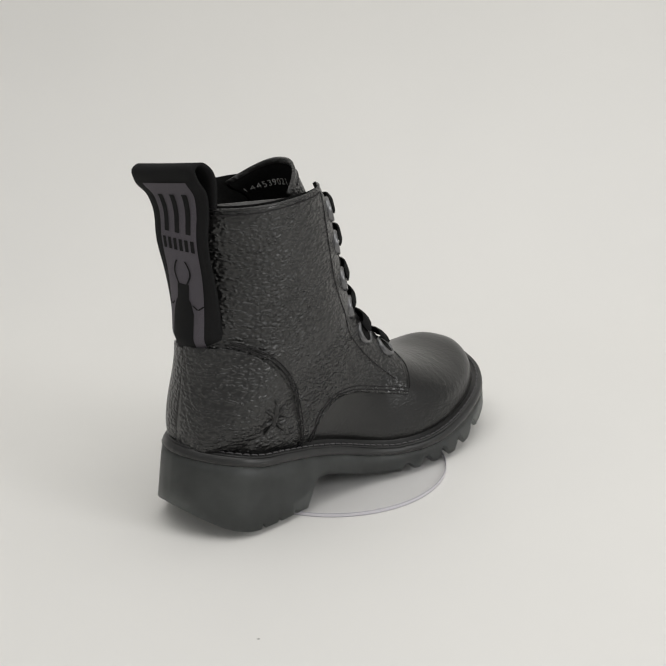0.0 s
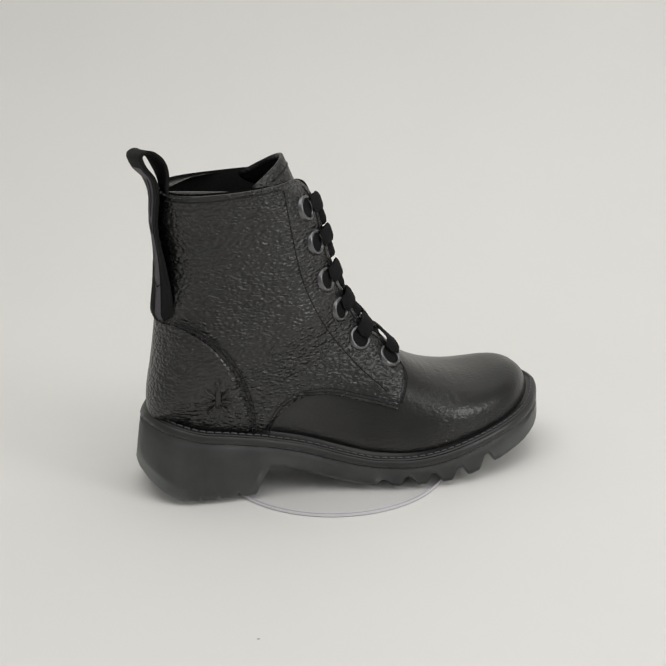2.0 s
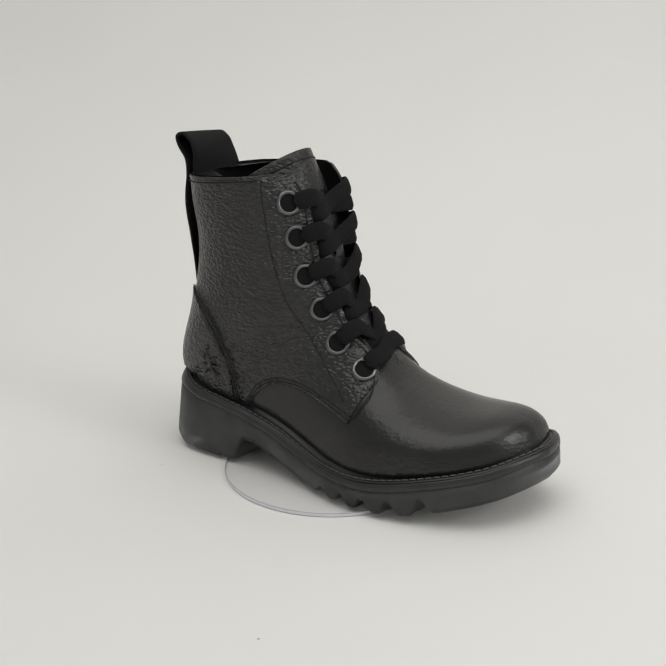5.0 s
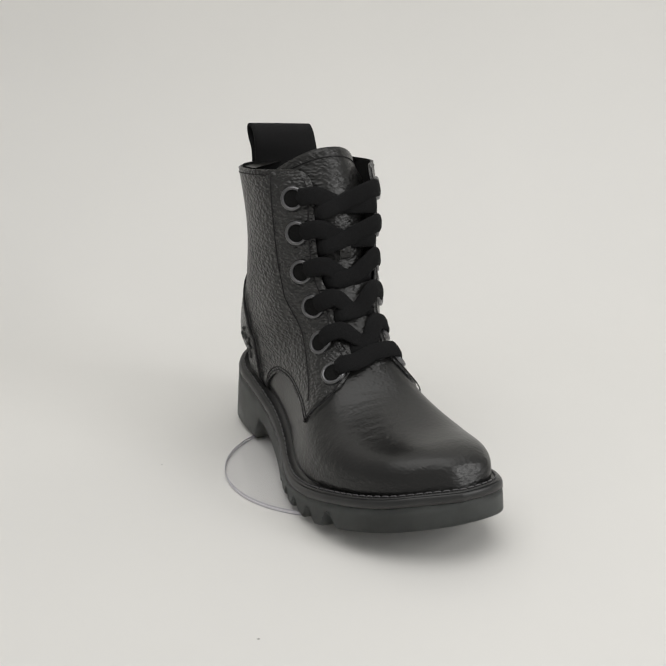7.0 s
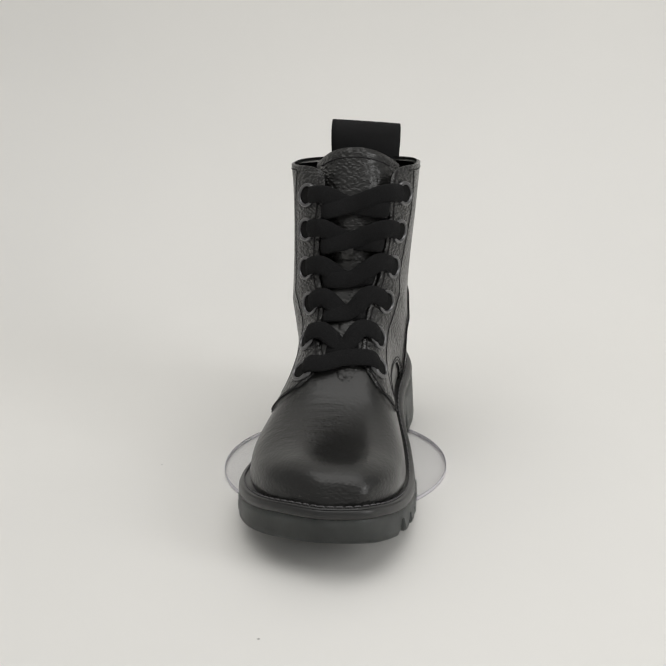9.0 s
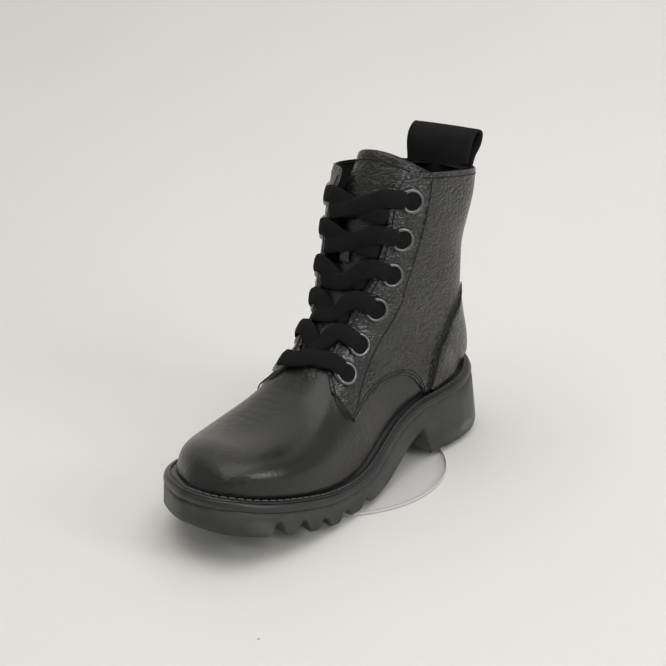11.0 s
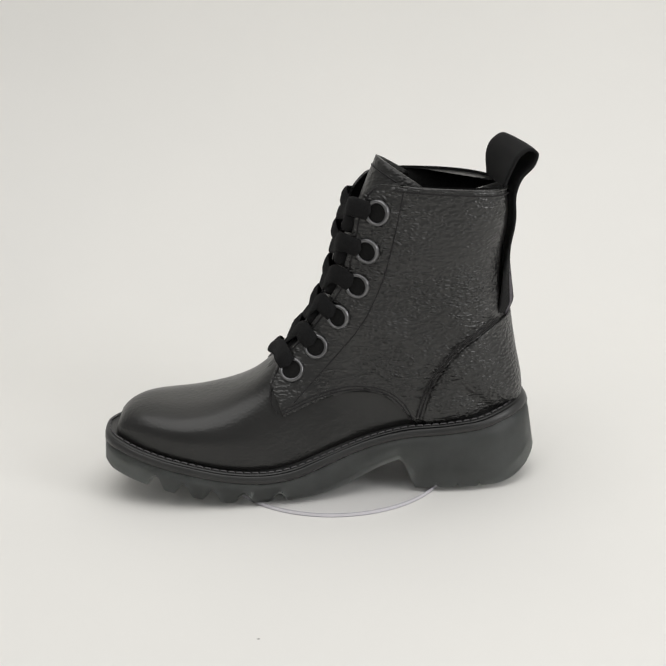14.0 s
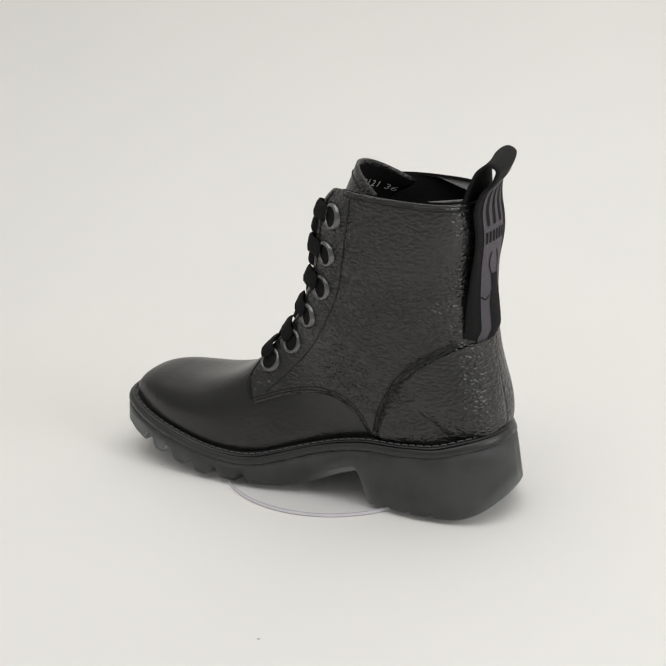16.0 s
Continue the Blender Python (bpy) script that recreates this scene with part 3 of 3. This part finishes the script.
for k in range(6):
    for side in (1, -1):
        if k == 5 and side < 0:
            continue
        p0, n0, _, _ = frames[side, k]
        lift = 0.0056 if side < 0 else 0.0034
        s0, s1, s2, s3 = threaded(side, k)
        if k < 5:
            p1, n1, _, _ = frames[-side, k + 1]
            # crosses over the tongue and goes under the other facing, above the next eyelet
            c, nc = front_point(0.70 * p0.z + 0.30 * p1.z + 0.0015, lift)
            end = over(-side, k + 1, 0.0090, -0.0045) + (frames[-side, k][0] - p1) * 0.42
            e1 = over(-side, k + 1, 0.0175, 0.0020) + (frames[-side, k][0] - p1) * 0.44
            ribbon([s0, s1, s2, s3, c, e1, end], [0.0115, 0.0122, 0.0128, 0.0126, 0.0120, 0.0116, 0.011],
                   [n0, n0, n0 + nc * 0.3, nc + n0 * 0.5, nc, nc + n1 * 0.5, n1])
        else:
            p1, n1, _, _ = frames[-side, k]
            c, nc = front_point(0.5 * (p0.z + p1.z) + 0.004, 0.0070)
            e0, e1, e2, e3 = threaded(-side, k)
            ribbon([s0, s1, s2, s3, c, e3, e2, e1, e0],
                   [0.0115, 0.0122, 0.0130, 0.0128, 0.0122, 0.0128, 0.0130, 0.0122, 0.0115], [n0, n0, n0 + nc * 0.3, nc + n0 * 0.5, nc, nc + n1 * 0.5, n1 + nc * 0.3, n1, n1])

# pressed emblem on the outer counter: a plain winged shape
bm = bmesh.new()


def emboss(cx, cz, rx, rz, turn):
    net = []
    for i in range(5):
        r = i / 4
        row = []
        for j in range(12):
            g = j * math.pi / 6
            dx, dz = rx * r * math.cos(g), rz * r * math.sin(g)
            x, z = cx + dx * math.cos(turn) - dz * math.sin(turn), cz + dx * math.sin(turn) + dz * math.cos(turn)
            row.append(upper(*place(x, z, 1), 0.0030 + 0.0017 * (1 - r ** 4) - 0.0002 * (r > 0.9)))
        net.append(row)
    grid(bm, net, close_v=True)


for cx, cz, rx, rz, turn in ((0, 0.002, 0.0026, 0.0085, 0), (0, 0.0125, 0.002, 0.002, 0), (0.005, 0.006, 0.0045, 0.0014, 0.6), (-0.005, 0.006, 0.0045, 0.0014, -0.6),
                             (0.0055, -0.001, 0.0045, 0.0014, -0.2), (-0.0055, -0.001, 0.0045, 0.0014, 0.2), (0.0045, -0.007, 0.0042, 0.0013, -0.9), (-0.0045, -0.007, 0.0042, 0.0013, 0.9)):
    emboss(-0.088 + cx, 0.071 + cz, rx, rz, turn)
part("emblem", bm, SMOOTH, boot, "small pressed leather emblem")


# ---- the sole ----
# oblique grooves between the lugs: where each one meets the outer and the inner edge
GROOVES = [(0.0223, 0.0413, 0.0052), (0.0405, 0.0645, 0.0066), (0.0590, 0.0855, 0.0075), (0.0785, 0.1050, 0.0082), (0.0990, 0.1245, 0.0088)]
NOTCHES = [(-0.079, -0.066), (-0.093, -0.081), (-0.106, -0.097)]


def across(y):
    """0 at the outer edge of the forefoot, 1 at the inner edge."""
    return (y + 0.058) / 0.105


def tread_depth(x, y):
    """Sawtooth lugs under the forefoot and small notches under the heel."""
    k, d = across(y), 0.0
    for o, i, deep in GROOVES:
        q = x - (o + (i - o) * k)
        d = max(d, deep * (1 - smoothstep(0.0008, 0.0088, q)) if q > 0 else deep * (1 - smoothstep(0.0006, 0.0058, -q)))
    for o, i in NOTCHES:
        q = abs(x - (o + (i - o) * k))
        d = max(d, 0.0032 * (1 - smoothstep(0.0004, 0.0016, q)))
    return d


def bottom(x, y):
    """The underside without its lugs: heel block, slanted breast, waist and forefoot with toe spring."""
    xb = x - 0.16 * y
    if x < -0.108:
        b = (-0.108 - x) / 0.037
        return 0.0185 * b * b
    if xb < -0.0585:
        return 0.0
    top = under_z(max(x, -0.046))
    if xb < -0.0475:
        return top * smoothstep(-0.0595, -0.0465, xb) ** 0.8
    return top


def outline(inset, dz, n):
    """The sole's edge in plan, moved inward by a length, at the welt's height."""
    pts = []
    for side, edge in ((-1, edge_r), (1, edge_l)):
        xx = [0.0121 - 0.1496 * math.cos(math.pi * i / 400) for i in range(401)]
        row = []
        for x in xx:
            u = 0.0121 + (x - 0.0121) * (1 - inset / 0.1496)
            y = side * max(edge(x) - inset, 0.0)
            row.append((u + 0.4 * heel_skew(u, y, 0.05), y, welt_z(u) + dz + lean(u, y, 0.03)))
        pts += row if side < 0 else row[::-1][1:-1]
    P = np.array(pts + pts[:1])
    d = np.concatenate([[0], np.cumsum(np.linalg.norm(np.diff(P, axis=0), axis=1))])
    q = np.linspace(0, d[-1], n, endpoint=False)
    return np.stack([np.interp(q, d, P[:, k]) for k in range(3)], 1)


RING = 640
EDGE = outline(0.0, 0.0, RING)
tangent = np.roll(EDGE[:, :2], -3, 0) - np.roll(EDGE[:, :2], 3, 0)
tangent = sum(np.roll(tangent, k, 0) for k in range(-6, 7))
tangent /= np.linalg.norm(tangent, axis=1)[:, None]
NORMAL = np.stack([tangent[:, 1], -tangent[:, 0]], 1)


def flare(x):
    """How far the sole spreads beyond its welt towards the ground."""
    return 0.0024 - 0.0010 * smoothstep(0.03, 0.12, x) + 0.0050 * smoothstep(-0.095, -0.132, x)


BAND = 0.0056


def spread(i, grow, share):
    """A point of the sole's wall: share 0 at the welt, 1 at the ground edge."""
    x, y, _ = EDGE[i]
    f = flare(x)
    px, py = x + NORMAL[i][0] * (f * share + grow), y + NORMAL[i][1] * (f * share + grow)
    return px, py


def wall_point(i, grow, share, z):
    px, py = spread(i, grow, share)
    return Vector((px, py, z + lean(px, py, z) * smoothstep(-0.004, 0.030, z)))


def top_z(i):
    return welt_z(EDGE[i][0])


# midsole: a thin band under the welt with a fine groove below it
bm = bmesh.new()
rows = []
for i in range(RING):
    t = top_z(i)
    rows.append([wall_point(i, -0.0120, 0.0, t - 0.001), wall_point(i, -0.0010, 0.0, t), wall_point(i, -0.0002, 0.02, t - 0.0007), wall_point(i, 0.0003, 0.10, t - 0.0025),
                 wall_point(i, 0.0003, 0.25, t - BAND + 0.0007), wall_point(i, -0.0002, 0.25, t - BAND + 0.0001), wall_point(i, -0.0012, 0.25, t - BAND)])
grid(bm, rows, close_u=True)
part("midsole", bm, RUBBER, boot, "black rubber midsole band")


def sole_ring(inset, top_drop, lift, lugs):
    """The block under the midsole: its wall, ground edge and underside down to its middle line."""
    bm = bmesh.new()
    rows = []
    for i in range(RING):
        t = top_z(i) - top_drop
        gx, gy = spread(i, -0.0012, 1.0)
        low = bottom(gx, gy) + lift
        cut = tread_depth(gx, gy) if lugs else 0.0
        if not lugs:
            low = max(low, bottom(gx, gy) + tread_depth(gx, gy) + 0.0018)
        zb = min(low + cut, t - 0.002)
        h = max(t - low, 0.003)
        bevel = min(0.0022, h * 0.2)
        col = [wall_point(i, -0.0012 - inset, 0.25, t), wall_point(i, -inset, 0.25, t - 0.0002)]
        for f in (0.25, 0.5, 0.72, 0.88):
            z = t - f * h
            col.append(wall_point(i, 0.0002 - inset * (1 + 1.2 * f), 0.25 + 0.75 * f, max(z, zb + bevel)))
        col.append(wall_point(i, -0.0001 - inset * 2.2, 1.0, zb + bevel))
        col.append(wall_point(i, -0.0006 - inset * 2.2, 1.0, zb + bevel * 0.35))
        col.append(wall_point(i, -0.0020 - inset * 2.2, 1.0, zb))
        ex, ey = col[-1].x, col[-1].y
        for f in (0.86, 0.6, 0.3, 0.0):
            qx, qy = 0.012 + (ex - 0.012) * (1 - 0.10 * (1 - f)), ey * f
            z = min(bottom(qx, qy) + (tread_depth(qx, qy) if lugs else max(lift, tread_depth(qx, qy) + 0.0018)), t - 0.002)
            col.append(Vector((qx, qy, z)))
        rows.append(col)
    grid(bm, rows, close_u=True)
    return bm


part("outsole", sole_ring(0.0, BAND, 0.0, True), SMOKE, boot, "smoky translucent rubber outsole with block heel and sawtooth lugs")
part("sole_core", sole_ring(0.0007, BAND + 0.0004, 0.0092, False), RUBBER, boot, "black rubber core of the sole")


bm = bmesh.new()
nets = [outline(i, z, 220) for i, z in ((0.0008, 0.0006), (0.0012, 0.0012), (0.0045, 0.0010), (0.0078, 0.0004), (0.0095, 0.004))]
grid(bm, [[nets[k][i] for k in range(5)] for i in range(220)], close_u=True)
welt = part("welt", bm, RUBBER, boot, "black stitched welt")
# welt stitches, each a short thread
bm = bmesh.new()
tube(bm, [(-0.0021, 0, 0), (-0.0012, 0, 0.0004), (0.0012, 0, 0.0004), (0.0021, 0, 0)], 0.00055, 5)
first = part("stitch", bm, WELT_THREAD, welt, "grey thread stitch", shift=0.0)
mesh = first.data
line = outline(0.0031, 0.0014, 130)
for i in range(130):
    a, b = Vector(line[i - 1]), Vector(line[(i + 1) % 130])
    d = (b - a).normalized()
    p = Vector(line[i])
    ob = first if i == 0 else new("stitch", mesh)
    ob.parent = welt
    ob["label"] = "grey thread stitch"
    ob.matrix_basis = Matrix.Translation((p.x * U, (p.y + YC) * U, p.z * U)) @ d.to_track_quat("X", "Z").to_matrix().to_4x4()

# ---- the clear turning disc ----
bm = bmesh.new()
R, H = 0.0814, 0.0031
rows = []
for i in range(128):
    g = i * math.pi / 64
    rows.append([Vector((r * math.cos(g), r * math.sin(g), z)) for r, z in
                 ((0.0, 0.0), (R - 0.0004, 0.0), (R, -0.0004), (R, -H + 0.0004), (R - 0.0004, -H + 0.0001), (0.0, -H + 0.0001))])
grid(bm, rows, close_u=True)
bmesh.ops.remove_doubles(bm, verts=bm.verts, dist=1e-6)
disc = part("turntable_disc", bm, ACRYLIC, None, shift=0.0, smooth=False)
# thin grey tubes added at both edges, painting the acrylic's dark refraction lines
for z in (-0.0003, -H + 0.0004):
    bm = bmesh.new()
    tube(bm, [Vector(((R + 0.0001) * math.cos(g), (R + 0.0001) * math.sin(g), z)) for g in np.linspace(0, 2 * math.pi, 160, endpoint=False)], 0.00022, 6, True)
    part("rim", bm, RIM_REFRACTION, disc, "grey line painted for the dark refraction at the disc's edge", shift=0.0)
bm = bmesh.new()
grid(bm, [[Vector((r * math.cos(g), r * math.sin(g), z)) for r, z in ((R + 0.00005, -0.0004), (R + 0.0003, -H + 0.0006))] for g in np.linspace(0, 2 * math.pi, 160, endpoint=False)], close_u=True)
part("rim_band", bm, RIM_BAND, disc, "pale lilac polished rim", shift=0.0)
tagged(disc, "clear round acrylic turntable disc under the boot", "turntable", kind="thing")

# ---- the paper sweep ----
def sweep(name, profile, width, label):
    """A sheet of paper, 4 mm thick, drawn along its profile."""
    P = np.array(profile)
    t = np.gradient(P, axis=0)
    t /= np.linalg.norm(t, axis=1)[:, None]
    Q = P + 0.004 * np.stack([t[:, 1], -t[:, 0]], 1)
    loop = list(P) + list(Q[::-1])
    bm = bmesh.new()
    vs = grid(bm, [[Vector((x, y, z)) for x in (-width, 0.0, width)] for y, z in loop], close_u=True)
    ob = part(name, bm, PAPER, None, shift=0.0, scale=1.0)
    return tagged(ob, label, "backdrop", kind="structure")


FLOOR = -H * U
prof = [(-1.6, FLOOR), (-0.8, FLOOR), (0.22, FLOOR)]
for i in range(1, 17):
    g = i / 16 * math.pi / 2
    prof.append((0.22 + 0.30 * math.sin(g), FLOOR + 0.30 * (1 - math.cos(g))))
prof += [(0.52, 0.8), (0.52, 2.0)]
sweep("backdrop", prof, 1.6, "seamless white paper sweep behind and under the boot")


# faint specks of dust on the paper
paper_sheet = bpy.data.objects["backdrop"]
for x, y, r in ((-0.0395, -0.197, 0.0007), (-0.0215, -0.226, 0.0006), (0.018, -0.222, 0.0005), (-0.118, 0.005, 0.0006)):
    bm = bmesh.new()
    grid(bm, [[Vector((x + r * q * (1.4 if k else 1.0) * math.cos(k * math.pi / 4), y + r * q * 0.7 * math.sin(k * math.pi / 4), FLOOR + 0.0002 * (1.6 - q))) for k in range(8)] for q in (0.05, 0.6, 1.0)], close_v=True)
    part("speck", bm, DUST, paper_sheet, "grey speck of dust", shift=0.0, scale=1.0)


# ---- what moves ----
def motions():
    rows = [(0.5 * i, pose(0, 0, 0, 0, 0, heading(0.5 * i))) for i in range(33)]
    walk(boot, rows)
    walk(disc, rows)


motions()
